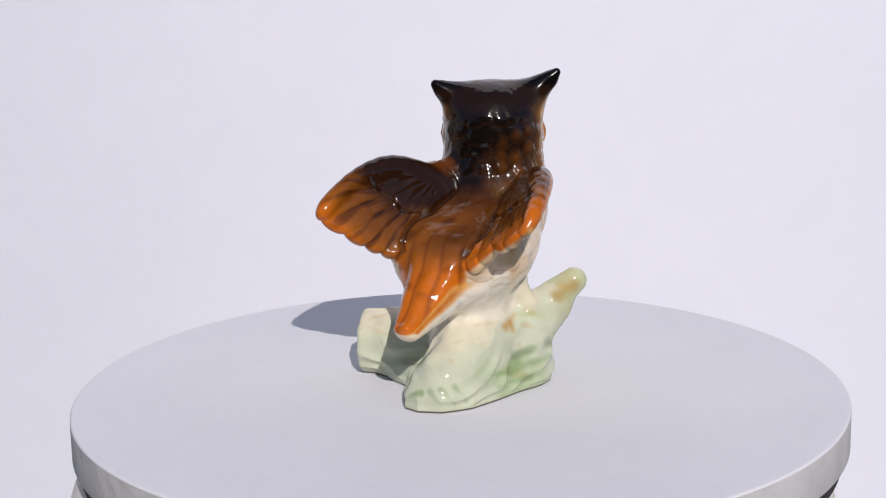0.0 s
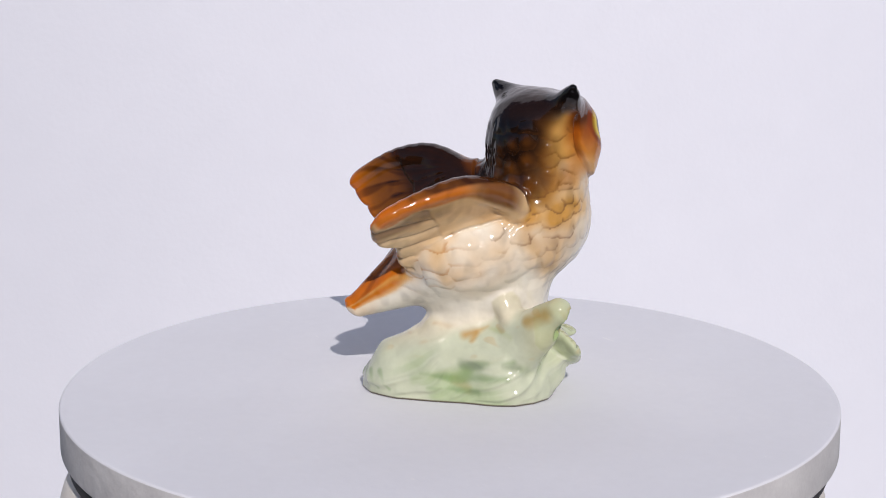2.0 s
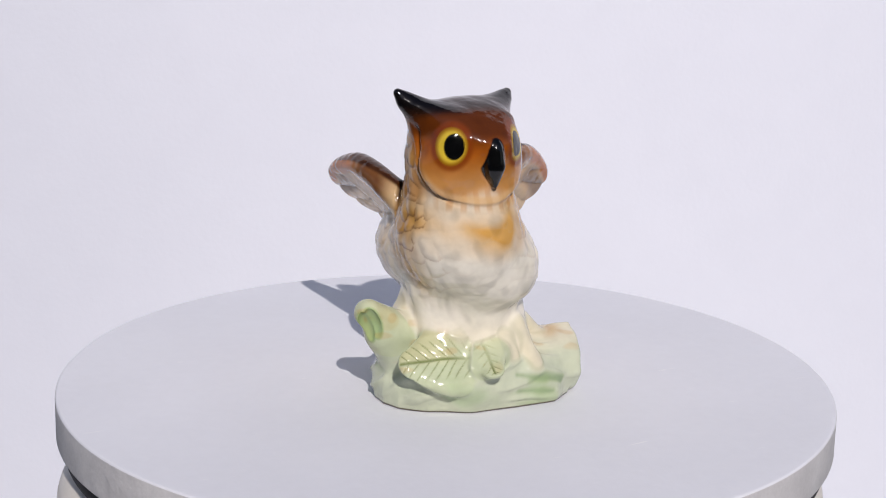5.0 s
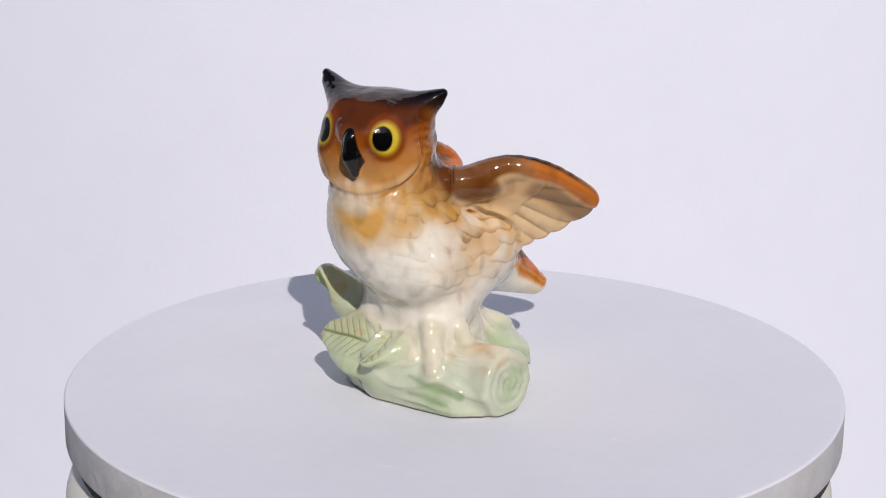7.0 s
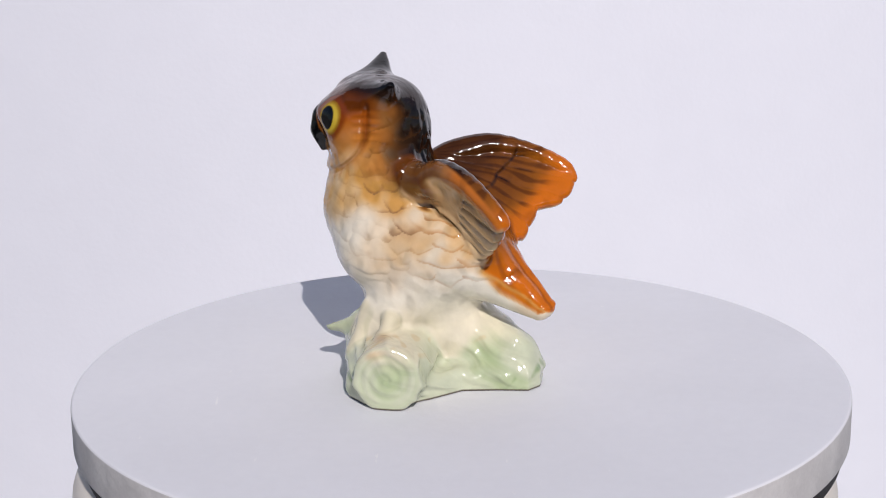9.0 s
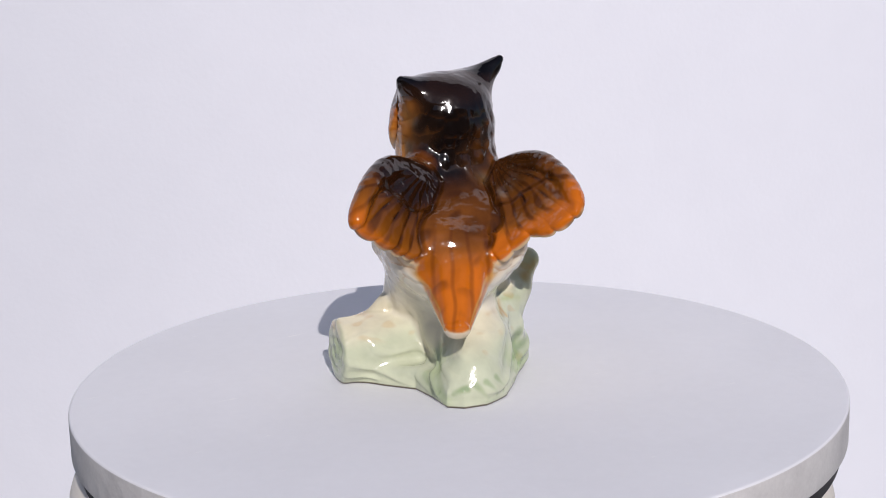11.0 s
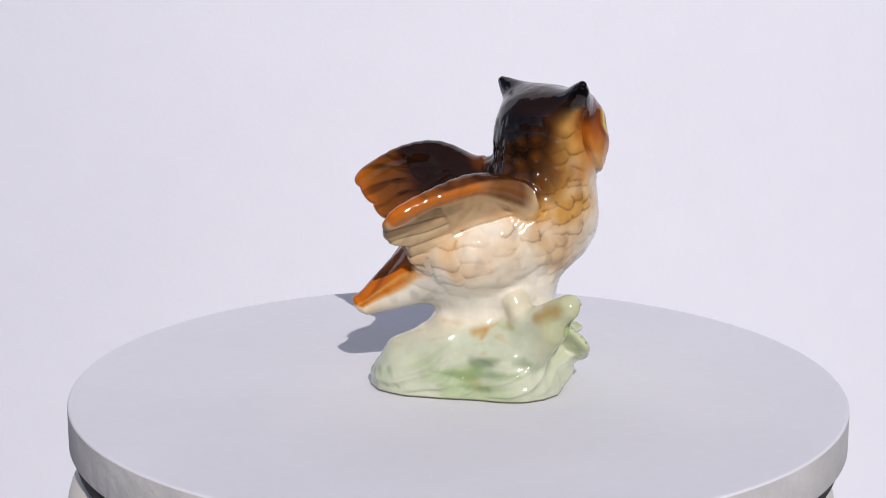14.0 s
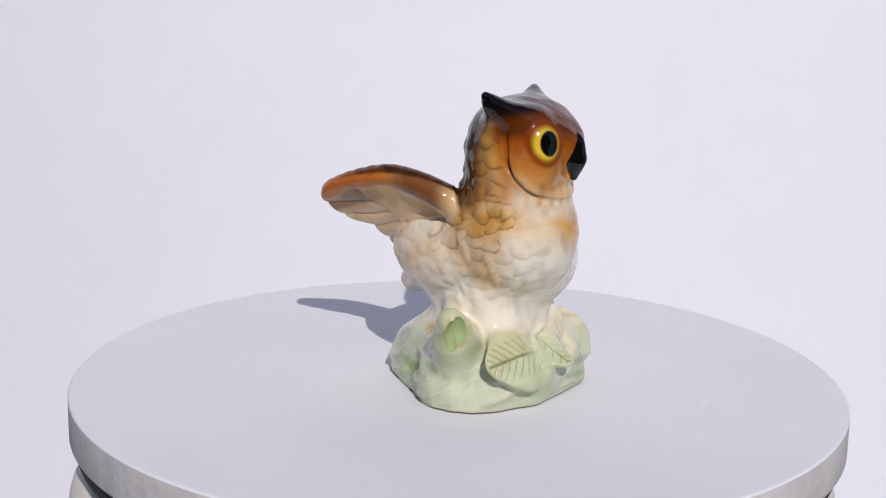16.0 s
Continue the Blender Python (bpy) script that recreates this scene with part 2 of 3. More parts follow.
def rolls(points, along, up, inward):
    """The thick rounded leading edge, set in from the outline."""
    pts = [p + 2.6 * inward * frame_of(along, up)[1] for p in points]
    rad = np.interp(np.linspace(0, 5, len(pts)), range(6), (3.6, 3.4, 2.9, 2.1, 1.7, 1.4))
    return [("wing_%s", cone(pts[i], pts[i + 1], rad[i], rad[i + 1]), 2.5) for i in range(len(pts) - 1)]


BODY_AXES = frame_of((0.46, 0.80, 0.38), (0, 0, 1))
LEAF_C, LEAF_AXES = np.array((18.2, 29.6, 16.8)), frame_of((0.985, -0.17, 0.02), (0.05, 0.80, 0.60))
LOBE_C, LOBE_AXES = np.array((6.6, 36.6, 16.6)), frame_of((0.27, 0.93, -0.20), (0.30, 0.25, 0.92))
EYE_R, EYE_L = np.array((23.6, 38.8, 86.1)), np.array((3.1, 38.7, 85.6))
GAZE_R, GAZE_L = unit((0.60, 0.80, 0.02)), unit((-0.47, 0.88, 0.02))

# name, solid, blend
SOLIDS = [
    ("body", ellipsoid((9.8, 23.6, 54.0), (17.0, 19.4, 18.5)), 4),
    ("body", ellipsoid((3.5, 9, 46), (25, 23.0, 16.5), BODY_AXES), 8),
    ("body", cone((12.1, 23.8, 58), (12.5, 25.2, 77), 18.0, 15.9), 5),
    ("body", ellipsoid((-9.5, 2, 47), (12, 11.5, 10.0), frame_of((-0.6, -0.8, -0.1), (0, 0, 1))), 6),
    ("body", ellipsoid((14.5, -2.5, 47.5), (15, 8.8, 10.0), frame_of((-0.25, -0.95, -0.1), (0, 0, 1))), 6),
    ("body", ellipsoid((0.5, 27, 44), (15, 12, 13)), 6),
    ("rump", cone((-3, -5, 41), (-15.6, -25.8, 26.6), 13.5, 4.2, (0.3, 0.55, 0.75), 0.68), 6),
    ("head", ellipsoid((12.2, 25.2, 82), (15.7, 16.3, 14.5)), 4),
    ("head", ellipsoid((12.0, 25.8, 89.0), (14.2, 13.2, 7.2)), 5),
    ("head", ellipsoid((10.6, 35.0, 84.8), (10.6, 9.3, 7.0)), 4),
    ("head", cone((2.6, 34, 91.0), (9.2, 41.8, 86.6), 2.3, 1.9), 3),
    ("head", cone((21.6, 34, 91.0), (14.4, 42.0, 86.6), 2.3, 1.9), 3),
    ("head", ellipsoid((21.2, 33.6, 79.6), (7.8, 8.0, 9.2)), 4),
    ("head", ellipsoid((4.7, 32.2, 79.4), (7.8, 7.6, 9.0)), 4),
    ("ear", cone((23.5, 25.5, 91.0), (33.3, 23.6, 100.0), 6.3, 1.3), 5),
    ("ear", cone((20, 33, 91), (31.6, 25, 97.2), 4.4, 1.1), 4),
    ("ear", cone((6, 31, 90.5), (-4.4, 22.3, 94.8), 4.2, 1.1), 4),
    ("ear", cone((3, 23.5, 90.5), (-6.4, 20.7, 97.1), 6.0, 1.2), 5),
    ("beak", ellipsoid((11.8, 42.9, 82.0), (2.9, 3.6, 6.2), frame_of((1, 0, 0), (0, 0.12, 1))), 0.9),
    ("beak", cone((11.7, 44.3, 79.8), (11.1, 43.2, 74.2), 2.3, 0.8), 2.5),
    ("eye", ellipsoid(EYE_R - 3.2 * GAZE_R, (4.4, 6.0, 6.2), frame_of(GAZE_R, (0, 0, 1))), 1.2),
    ("eye", ellipsoid(EYE_L - 3.2 * GAZE_L, (4.4, 6.0, 6.2), frame_of(GAZE_L, (0, 0, 1))), 1.2),
    ("wing_l", L_WING[:3], 4.5),
    ("wing_r", R_WING[:3], 4.5),
    ("leg", cone((-3, 14, 34), (-6, 25.2, 20), 13.5, 7.4), 5),
    ("leg", cone((4, 18, 34), (5, 20.5, 17), 12.5, 9.5), 6),
    ("leg", cone((12, 17, 34), (14, 20, 20), 11, 7.0), 5),
    ("leg", cone((4, 8, 30), (2, 4, 18), 13.5, 12), 6),
    ("claw", cone((-7.4, 28.0, 25), (-11.2, 34.6, 13.6), 3.9, 1.6), 1.8),
    ("claw", cone((-2.8, 29.5, 22), (-3.3, 32.6, 17), 3.0, 1.7), 1.3),
    ("claw", cone((-13.5, 22, 24), (-18.5, 24.5, 19.5), 3.0, 1.8), 1.4),
    ("claw", cone((13, 26, 23), (12.5, 28.5, 19), 2.8, 1.8), 1.4),
    ("claw", cone((19.6, 9.5, 31), (24.0, 7.6, 26.6), 4.2, 1.8), 3.0),
    ("stump", cone((-4.5, -16, 7.5), (4, -3, 12), 9.6, 11.5), 4),
    ("stump", cone((4, -3, 12), (13, 10, 13), 11.5, 13.0), 5),
    ("stump", cone((19.5, 7.5, 7), (19, 16.5, 6), 10.6, 9.2), 5),
    ("stump", cone((-15, 27.5, 7.5), (8, 27, 8.5), 9.0, 10.0), 5),
    ("stump", cone((10, 26, 9), (20.5, 23.5, 8), 8.5, 6.5), 4),
    ("branch", cone((20, 11, 18), (38.4, 16.6, 31.6), 8.4, 4.3), 3.5),
    ("branch", cone((22, 11, 13), (32, 14, 23), 7.2, 5.0), 4),
    ("mantle", cone((-15, 9.0, 68.2), (0, 17, 67.5), 4.2, 5.5), 5),
    ("leaf", cone(LEAF_C, LEAF_C - 12.5 * LEAF_AXES[0], 8.6, 3.0, LEAF_AXES[2], 0.40), 4),
    ("leaf", cone(LEAF_C, LEAF_C + 11.5 * LEAF_AXES[0], 8.6, 3.6, LEAF_AXES[2], 0.40), 4),
    ("lobe", cone(LOBE_C - 5 * LOBE_AXES[0], LOBE_C + 4.2 * LOBE_AXES[0], 6.2, 3.4, LOBE_AXES[2], 0.65), 4),
]
SOLIDS += [(name % "l", solid, k) for name, solid, k in rolls(L_LEAD, L_ALONG, L_UP, 1)]
SOLIDS += [(name % "r", solid, k) for name, solid, k in rolls(R_LEAD, R_ALONG, R_UP, -1)]
LOG_A, LOG_B, LOG_R = np.array((8.0, 15.0, 9.5)), np.array((-32.0, 23.8, 9.9)), 11.0
FOOT = [(-17, -21), (-13, -25), (-5.5, -26), (4.5, -22), (13, -13.5), (24, -0.5), (29.5, 7), (30.5, 13.3), (28.5, 19.5), (21.5, 25.5), (10.5, 31),
        (-5, 34.3), (-18.5, 35.6), (-26.3, 31), (-28, 20), (-23, 10), (-16, 0), (-16, -11)]


# brush strokes on the stump, plus painted crevice shade: from, to, width, colour, strength
OCHRE, MOSS = (0.46, 0.25, 0.04), (0.13, 0.24, 0.07)
# the darkest green is crevice shade under the branch, put into the colour
PALE_OCHRE, CREVICE_SHADE = (0.42, 0.47, 0.24), (0.07, 0.12, 0.05)
STUMP_MARKS = [
    ((6.0, -8.8, 23.6), (9.7, -6.2, 23.8), 1.8, OCHRE, 0.55), ((15.3, -2.9, 21.5), (18, 3.4, 23.6), 1.8, OCHRE, 0.7),
    ((31.9, 9.2, 27.9), (37.6, 12.1, 31.1), 2.4, (0.36, 0.22, 0.03), 0.7), ((17.2, -1.7, 19.4), (17, 0.1, 22), 1.2, OCHRE, 0.6),
    ((-14, 25, 21.6), (-21.3, 25.1, 20.6), 3.6, (0.52, 0.32, 0.13), 0.6), ((-9.7, 7.4, 19.5), (-9.7, 3.9, 15.6), 2.0, (0.58, 0.42, 0.22), 0.5),
    ((20, 3, 24), (27, 7.5, 22), 1.4, PALE_OCHRE, 0.6), ((17, -7.9, 7.7), (20, -4, 5.5), 1.6, (0.40, 0.34, 0.12), 0.5),
]
STUMP_MARKS += [
    ((9, -15, 8.6), (16, -8.8, 8.0), 1.4, MOSS, 0.7), ((17.6, -6.5, 8.2), (29, 4, 9), 1.5, MOSS, 0.5), ((12.5, -15.3, 4.9), (23.5, -3.6, 4.7), 1.3, MOSS, 0.45),
    ((18.3, -5, 11.6), (29.5, 6, 14.5), 1.5, MOSS, 0.4), ((8.4, -17.8, 7.2), (18.3, -5.7, 9), 2.4, (0.27, 0.36, 0.16), 0.6),
    ((17.6, -5.5, 12.7), (24, 0.5, 13.1), 1.3, CREVICE_SHADE, 0.3), ((27.5, 3.6, 12.9), (30, 7.9, 12.6), 1.8, CREVICE_SHADE, 0.45), ((23, 14, 10), (31, 10, 12), 3.0, MOSS, 0.3),
]
STUMP_MARKS += [
    ((-3.8, 35.8, 11.1), (-20.8, 35.1, 7.0), 1.3, MOSS, 0.6), ((-4.2, 36.9, 6.0), (-17, 36.7, 4.4), 1.4, MOSS, 0.55), ((-8, 36.5, 8.5), (-14, 36.5, 8), 1.8, (0.30, 0.40, 0.18), 0.5),
    ((-8.9, -25.2, 7), (-5, -25, 3), 0.8, MOSS, 0.4), ((-5.5, -25.6, 7.5), (-1.5, -25, 3), 0.8, MOSS, 0.4), ((-1.5, -24, 8), (2.5, -23.5, 3), 0.8, MOSS, 0.4),
    ((-15.6, -14.3, 1.5), (-15.8, -16.7, 4.1), 0.8, MOSS, 0.6), ((-14.7, -21.4, 4.5), (-11.6, -24.1, 6.1), 0.8, MOSS, 0.6), ((16, 30, 8), (4, 36, 6), 3.4, (0.36, 0.47, 0.25), 0.5),
]


def log_solid(X, Y, Z):
    f, _, _ = cone(LOG_A, LOG_B + 8 * unit(LOG_B - LOG_A), LOG_R, LOG_R)
    e = unit(LOG_B - LOG_A)
    cut = (X - LOG_B[0]) * e[0] + (Y - LOG_B[1]) * e[1] + (Z - LOG_B[2]) * e[2]
    d = f(X, Y, Z)
    h = np.maximum(2.0 - np.abs(d - cut), 0) / 2.0
    return np.maximum(d, cut) + h * h * 0.5


SOLIDS.append(("stump", sheet((0, 0, 1.5), (1, 0, 0), (0, 0, 1), FOOT, lambda u, v: 5.5, 3.0, lambda u, v: 0.0)[:3], 5))
SOLIDS.append(("log", (log_solid, np.array((-35, 0, -5)), np.array((22, 40, 24))), 3))


HOLLOWS = [ellipsoid((39.8, 17.9, 27.4), (2.7, 2.2, 6.0), frame_of((0.78, 0.42, -0.46), (0, 0, 1))),
           ellipsoid((38.5, 19.9, 28.6), (2.6, 2.6, 5.8), frame_of((0.30, 0.93, -0.2), (0.35, 0, 1)))]


def cup(X, Y, Z):
    return np.minimum(HOLLOWS[0][0](X, Y, Z), HOLLOWS[1][0](X, Y, Z))


def hollow(F, X, Y, Z):
    """The cupped end of the broken branch."""
    return np.maximum(F, -cup(X, Y, Z))


def surface_net(F, lo, h):
    """Quads through the zero level of a grid of distances."""
    inside = F < 0
    nx, ny, nz = F.shape
    corners = [(i, j, k) for i in (0, 1) for j in (0, 1) for k in (0, 1)]
    cut = lambda a, i, j, k: a[i:nx - 1 + i, j:ny - 1 + j, k:nz - 1 + k]
    count = sum(cut(inside, *c).astype(np.int8) for c in corners)
    cells = np.argwhere((count > 0) & (count < 8))
    index = np.full((nx - 1, ny - 1, nz - 1), -1, np.int32)
    index[tuple(cells.T)] = np.arange(len(cells))
    total, hits = np.zeros((len(cells), 3)), np.zeros(len(cells))
    for a in corners:
        for axis in range(3):
            if a[axis]:
                continue
            b = list(a)
            b[axis] = 1
            fa, fb = F[tuple((cells + a).T)], F[tuple((cells + b).T)]
            m = (fa < 0) != (fb < 0)
            t = fa[m] / (fa[m] - fb[m])
            p = np.repeat(np.array([a], float), m.sum(), 0)
            p[:, axis] = t
            total[m] += p
            hits[m] += 1
    verts = lo + h * (cells + total / hits[:, None])
    quads = []
    for axis in range(3):
        o = [slice(1, -1)] * 3
        o[axis] = slice(0, -1)
        p = [slice(1, -1)] * 3
        p[axis] = slice(1, None)
        sa, sb = inside[tuple(o)], inside[tuple(p)]
        e = np.argwhere(sa != sb)
        flip = sa[tuple(e.T)]
        e = e + [0 if i == axis else 1 for i in range(3)]
        u, v = [i for i in range(3) if i != axis]
        ring = []
        for du, dv in ((-1, -1), (0, -1), (0, 0), (-1, 0)):
            c = e.copy()
            c[:, u] += du
            c[:, v] += dv
            ring.append(index[tuple(c.T)])
        q = np.stack(ring, 1)
        if axis == 1:
            flip = ~flip
        q[~flip] = q[~flip][:, ::-1]
        quads.append(q)
    return verts, np.concatenate(quads)


def normals_of(V, Q):
    n = np.cross(V[Q[:, 2]] - V[Q[:, 0]], V[Q[:, 3]] - V[Q[:, 1]])
    out = np.zeros_like(V)
    for i in range(4):
        np.add.at(out, Q[:, i], n)
    return out / (np.linalg.norm(out, axis=1, keepdims=True) + 1e-12)


def feathers(a, b, width, height):
    """Uneven rows of plump overlapping feathers over (a across, b upwards): relief 0..1 and the seam between them."""
    x, y = a / width, b / height
    first, second, below = np.full(len(a), 9.0), np.full(len(a), 9.0), np.zeros(len(a))
    for dy in (-1, 0, 1):
        row = np.floor(y) + dy
        for dx in (-1, 0, 1):
            xs = x + 0.5 * (row % 2)
            col = np.floor(xs) + dx
            jx = np.sin(col * 12.9898 + row * 78.233) * 0.33
            jy = np.sin(col * 39.425 + row * 11.135) * 0.33
            px, py = xs - col - 0.5 - jx, y - row - 0.5 - jy
            d = np.sqrt(px ** 2 + (py * (1 - 0.25 * np.sign(py))) ** 2)
            second = np.minimum(second, np.maximum(first, d))
            below = np.where(d < first, py, below)
            first = np.minimum(first, d)
    dome = np.exp(-(first / 0.46) ** 2)
    return dome, np.clip(1 - (second - first) / 0.36, 0, 1) * step(below, 0.05, -0.2)


def ripple(V, scale, shift=0.0):
    """Smooth irregular values from -1 to 1."""
    x, y, z = (V / scale + shift).T
    return (np.sin(x * 1.3 + 1.7 * np.sin(y * 0.9 + z * 0.4)) + np.sin(y * 1.7 + 1.3 * np.sin(z * 1.1 - x * 0.6)) + np.sin(z * 1.5 + 1.5 * np.sin(x * 0.8 + y * 0.7))) / 3


def blend(base, colour, w):
    return base + (np.array(colour) - base) * w[:, None]


def stained(base, colour, w):
    """Lays a colour on that thins out to tan at its edge, as brushed glaze does."""
    base = blend(base, (0.62, 0.36, 0.10), 0.8 * step(w, 0.0, 0.45))
    return base + (np.array(colour) - base) * step(w, 0.2, 0.85)[:, None]


def owl_mesh(h=0.38):
    lo, hi = np.array((-50.0, -44.0, -1.2)), np.array((48.0, 53.0, 104.0))
    n = np.ceil((hi - lo) / h).astype(int)
    gx, gy, gz = [(lo[i] + h * np.arange(n[i])).astype(np.float32) for i in range(3)]
    F = np.full(tuple(n), 12.0, np.float32)
    for name, (f, a, b), k in SOLIDS:
        s = [slice(max(0, int((a[i] - lo[i] - 7) / h)), min(n[i], int((b[i] - lo[i] + 7) / h) + 1)) for i in range(3)]
        X, Y, Z = np.meshgrid(gx[s[0]], gy[s[1]], gz[s[2]], indexing="ij")
        F[tuple(s)] = smin(F[tuple(s)], f(X, Y, Z).astype(np.float32), k)
    X, Y, Z = np.meshgrid(gx, gy, gz, indexing="ij", sparse=True)
    F = np.maximum(hollow(F, X, Y, Z), -Z).astype(np.float32)
    V, Q = surface_net(F, lo, h)
    N = normals_of(V, Q)

    # which solid each place belongs to
    dist = {}
    for name, (f, a, b), k in SOLIDS:
        d = f(*V.T)
        dist[name] = np.minimum(dist.get(name, 1e9), d)
    near = lambda key, others, soft=1.0: step(np.minimum.reduce([dist[o] for o in others]) - dist[key], -soft, soft)
    trunk = np.minimum.reduce([dist[o] for o in ("body", "head", "rump", "leg", "claw")])
    ground = np.minimum.reduce([dist[o] for o in ("stump", "log", "branch", "leaf", "lobe")])
    w_ground = step(trunk - ground, -2.0, 2.0)
    w_wing = {s: step(np.minimum(trunk, ground) - dist["wing_" + s], -0.6, 1.6) for s in "lr"}
    w_beak = step(np.minimum(dist["head"], dist["body"]) - dist["beak"], 0.1, 0.7)
    w_eye = step(dist["eye"], 0.55, 0.1)
    w_body = (1 - w_ground) * (1 - w_wing["l"]) * (1 - w_wing["r"]) * (1 - w_beak) * (1 - w_eye)
    x, y, z = V.T
    wob = ripple(V, 5.0)
    wob2 = ripple(V, 2.2, 3.0)

    # relief and seams
    lift = np.zeros(len(V))
    seam = np.zeros(len(V))
    ang = np.arctan2(x - 11, y - 20)
    rad = np.hypot(x - 11, y - 20)
    relief, line = feathers(ang * 19 + wob * 2.0 + wob2 * 0.9, z + wob2 * 1.0 + 1.6 * wob + np.abs(ang) * 2.5, 4.9, 4.7)
    breast = w_body * step(z, 30, 38) * step(z, 79, 72)
    lift += 0.46 * (relief - 0.5) * breast * (1 - 0.5 * step(V @ -BODY_WAY, -6, 6) * step(N[:, 2], 0.0, 0.4)) * (0.38 + 0.62 * step(np.abs(ang), 0.3, 1.2) + 0.3 * wob)
    seam = np.maximum(seam, line * breast)
    nape, nline = feathers(ang * 16 + wob, z + wob2 * 0.7, 6.2, 5.6)
    head_back = w_body * step(y, 31, 25) * step(z, 66, 71) * step(z, 92, 84)
    lift += 0.5 * (nape - 0.5) * head_back
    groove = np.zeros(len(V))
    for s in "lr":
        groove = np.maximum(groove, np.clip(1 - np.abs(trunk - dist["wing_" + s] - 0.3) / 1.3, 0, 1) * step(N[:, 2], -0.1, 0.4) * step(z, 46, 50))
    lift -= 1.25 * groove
    tang = V @ np.cross(BODY_WAY, (0, 0, 1))
    talong = V @ -BODY_WAY
    tail = w_body * step(z, 50, 42) * step(talong, 4, 10)
    lift += 0.3 * np.sin(tang * 1.1 + 1.2 * wob) * tail * step(N[:, 2], 0.0, 0.4)
    cheek = w_body * step(x, 1.0, -2) * step(z, 77, 80) * step(z, 91, 88) * step(y, 23, 27) * step(y, 34, 31)
    lift += 0.15 * np.sin(z * 2.2 + 0.5 * (x + y) * 0.3 + wob) * cheek
    # the rim of the face
    rim_d = y - (28.5 + 0.055 * np.maximum(82 - z, 0) ** 2 + 0.04 * (12.9 - np.abs(x - 12.9)) * step(z, 76, 70))
    on_face = w_body * step(z, 64, 67) * step(z, 92, 88)
    disc_rim = np.clip(1 - np.abs(rim_d + 0.8 * wob) / 1.3, 0, 1) * on_face * (0.25 + 0.75 * step(np.abs(x - 13), 6, 12))
    lift += -(0.45 + 0.95 * step(z, 75, 79)) * disc_rim + 0.8 * step(rim_d, 0.8, 2.5) * step(rim_d, 9, 3) * on_face * step(z, 84, 79)
    wing_seam, wing_span, wing_chord, wing_up, wing_lead, wing_covert = {}, {}, {}, {}, {}, {}
    for s, W, o, along, up in (("l", L_WING, L_O, L_ALONG, L_UP), ("r", R_WING, R_O, R_ALONG, R_UP)):
        u, v, w = W[3](*V.T)
        v = v if s == "l" else -v
        out = np.array(L_OUT if s == "l" else R_OUT) * (1, 1 if s == "l" else -1)
        lead = np.full(len(V), 1e9)
        for i in range(15):
            ed = out[i + 1] - out[i]
            k = np.clip(((u - out[i, 0]) * ed[0] + (v - out[i, 1]) * ed[1]) / (ed @ ed), 0, 1)
            lead = np.minimum(lead, np.hypot(u - out[i, 0] - k * ed[0], v - out[i, 1] - k * ed[1]))
        wing_lead[s] = lead
        free = step(lead, 2.0, 6.0)
        fan, reach = np.arctan2(v + 4, u + 4), np.hypot(u + 4, v + 4)
        trail = np.full(len(V), 1e9)
        for i in range(16, len(out)):
            ed = out[i] - out[i - 1]
            k = np.clip(((u - out[i - 1, 0]) * ed[0] + (v - out[i - 1, 1]) * ed[1]) / (ed @ ed), 0, 1)
            trail = np.minimum(trail, np.hypot(u - out[i - 1, 0] - k * ed[0], v - out[i - 1, 1] - k * ed[1]))
        rib = np.abs(np.sin(fan * 23 + 0.9 * np.sin(fan * 5 + 1) + 0.5 * wob))
        lobe = 1.5 * np.abs(np.sin(fan * 7 + 0.6))
        upper = step(w, -0.6, 0.6)
        bound = np.interp(np.degrees(fan), (-20, -7, 12, 50, 90), (28, 27, 22, 17.5, 17)) * (1.0 if s == "l" else 1.25) * (1.12 - 0.12 * upper)
        covert = step(reach - lobe - bound, 0.5, -0.6)
        inner = np.abs(np.sin(fan * 16 + 1))
        lift += w_wing[s] * free * ((0.75 - 0.5 * upper) * (1 - 0.3 * step(trail, 3.0, 0.5)) * (np.sqrt(rib) - 0.7) * (1 - covert) + (0.35 + 0.65 * upper) * covert * (0.9 + 0.22 * upper * (np.sqrt(inner) - 0.7)))
        lift += w_wing[s] * free * step(trail, 2.2, 0.4) * 0.8 * (np.sqrt(rib) - 0.8)
        rim = np.clip(1 - np.abs(reach - lobe - bound) / 0.9, 0, 1)
        wing_seam[s] = np.maximum(np.where(covert > 0.5, 0.6 * upper * np.clip(1 - inner / 0.3, 0, 1), np.clip(1 - rib / 0.4, 0, 1)), rim) * free
        wing_covert[s] = covert
        wing_span[s], wing_chord[s] = u, v
        wing_up[s] = step(w, -0.6, 0.6)
    w_leaf, vein, ochre = np.zeros(len(V)), np.zeros(len(V)), np.zeros(len(V))
    floor_d = np.minimum(trunk, np.minimum(dist["stump"], dist["log"]))
    for key, c, axes, other, wide in (("leaf", LEAF_C, LEAF_AXES, "lobe", 8.0), ("lobe", LOBE_C, LOBE_AXES, "leaf", 5.0)):
        lq = axes @ (V - c).T
        w = step(np.minimum(floor_d, dist[other]) - dist[key], -0.3, 0.8)
        face_up = step(lq[2], 0.0, 0.8) * w
        mid = np.clip(1 - np.abs(lq[1] + 0.4 * wob) / 0.75, 0, 1)
        ribs = np.clip(1 - np.abs(np.sin((lq[0] - np.abs(lq[1]) * 0.8 + 0.3 * wob) * 1.02)) / 0.36, 0, 1) * step(np.abs(lq[1]), wide - 0.8, wide - 2.8)
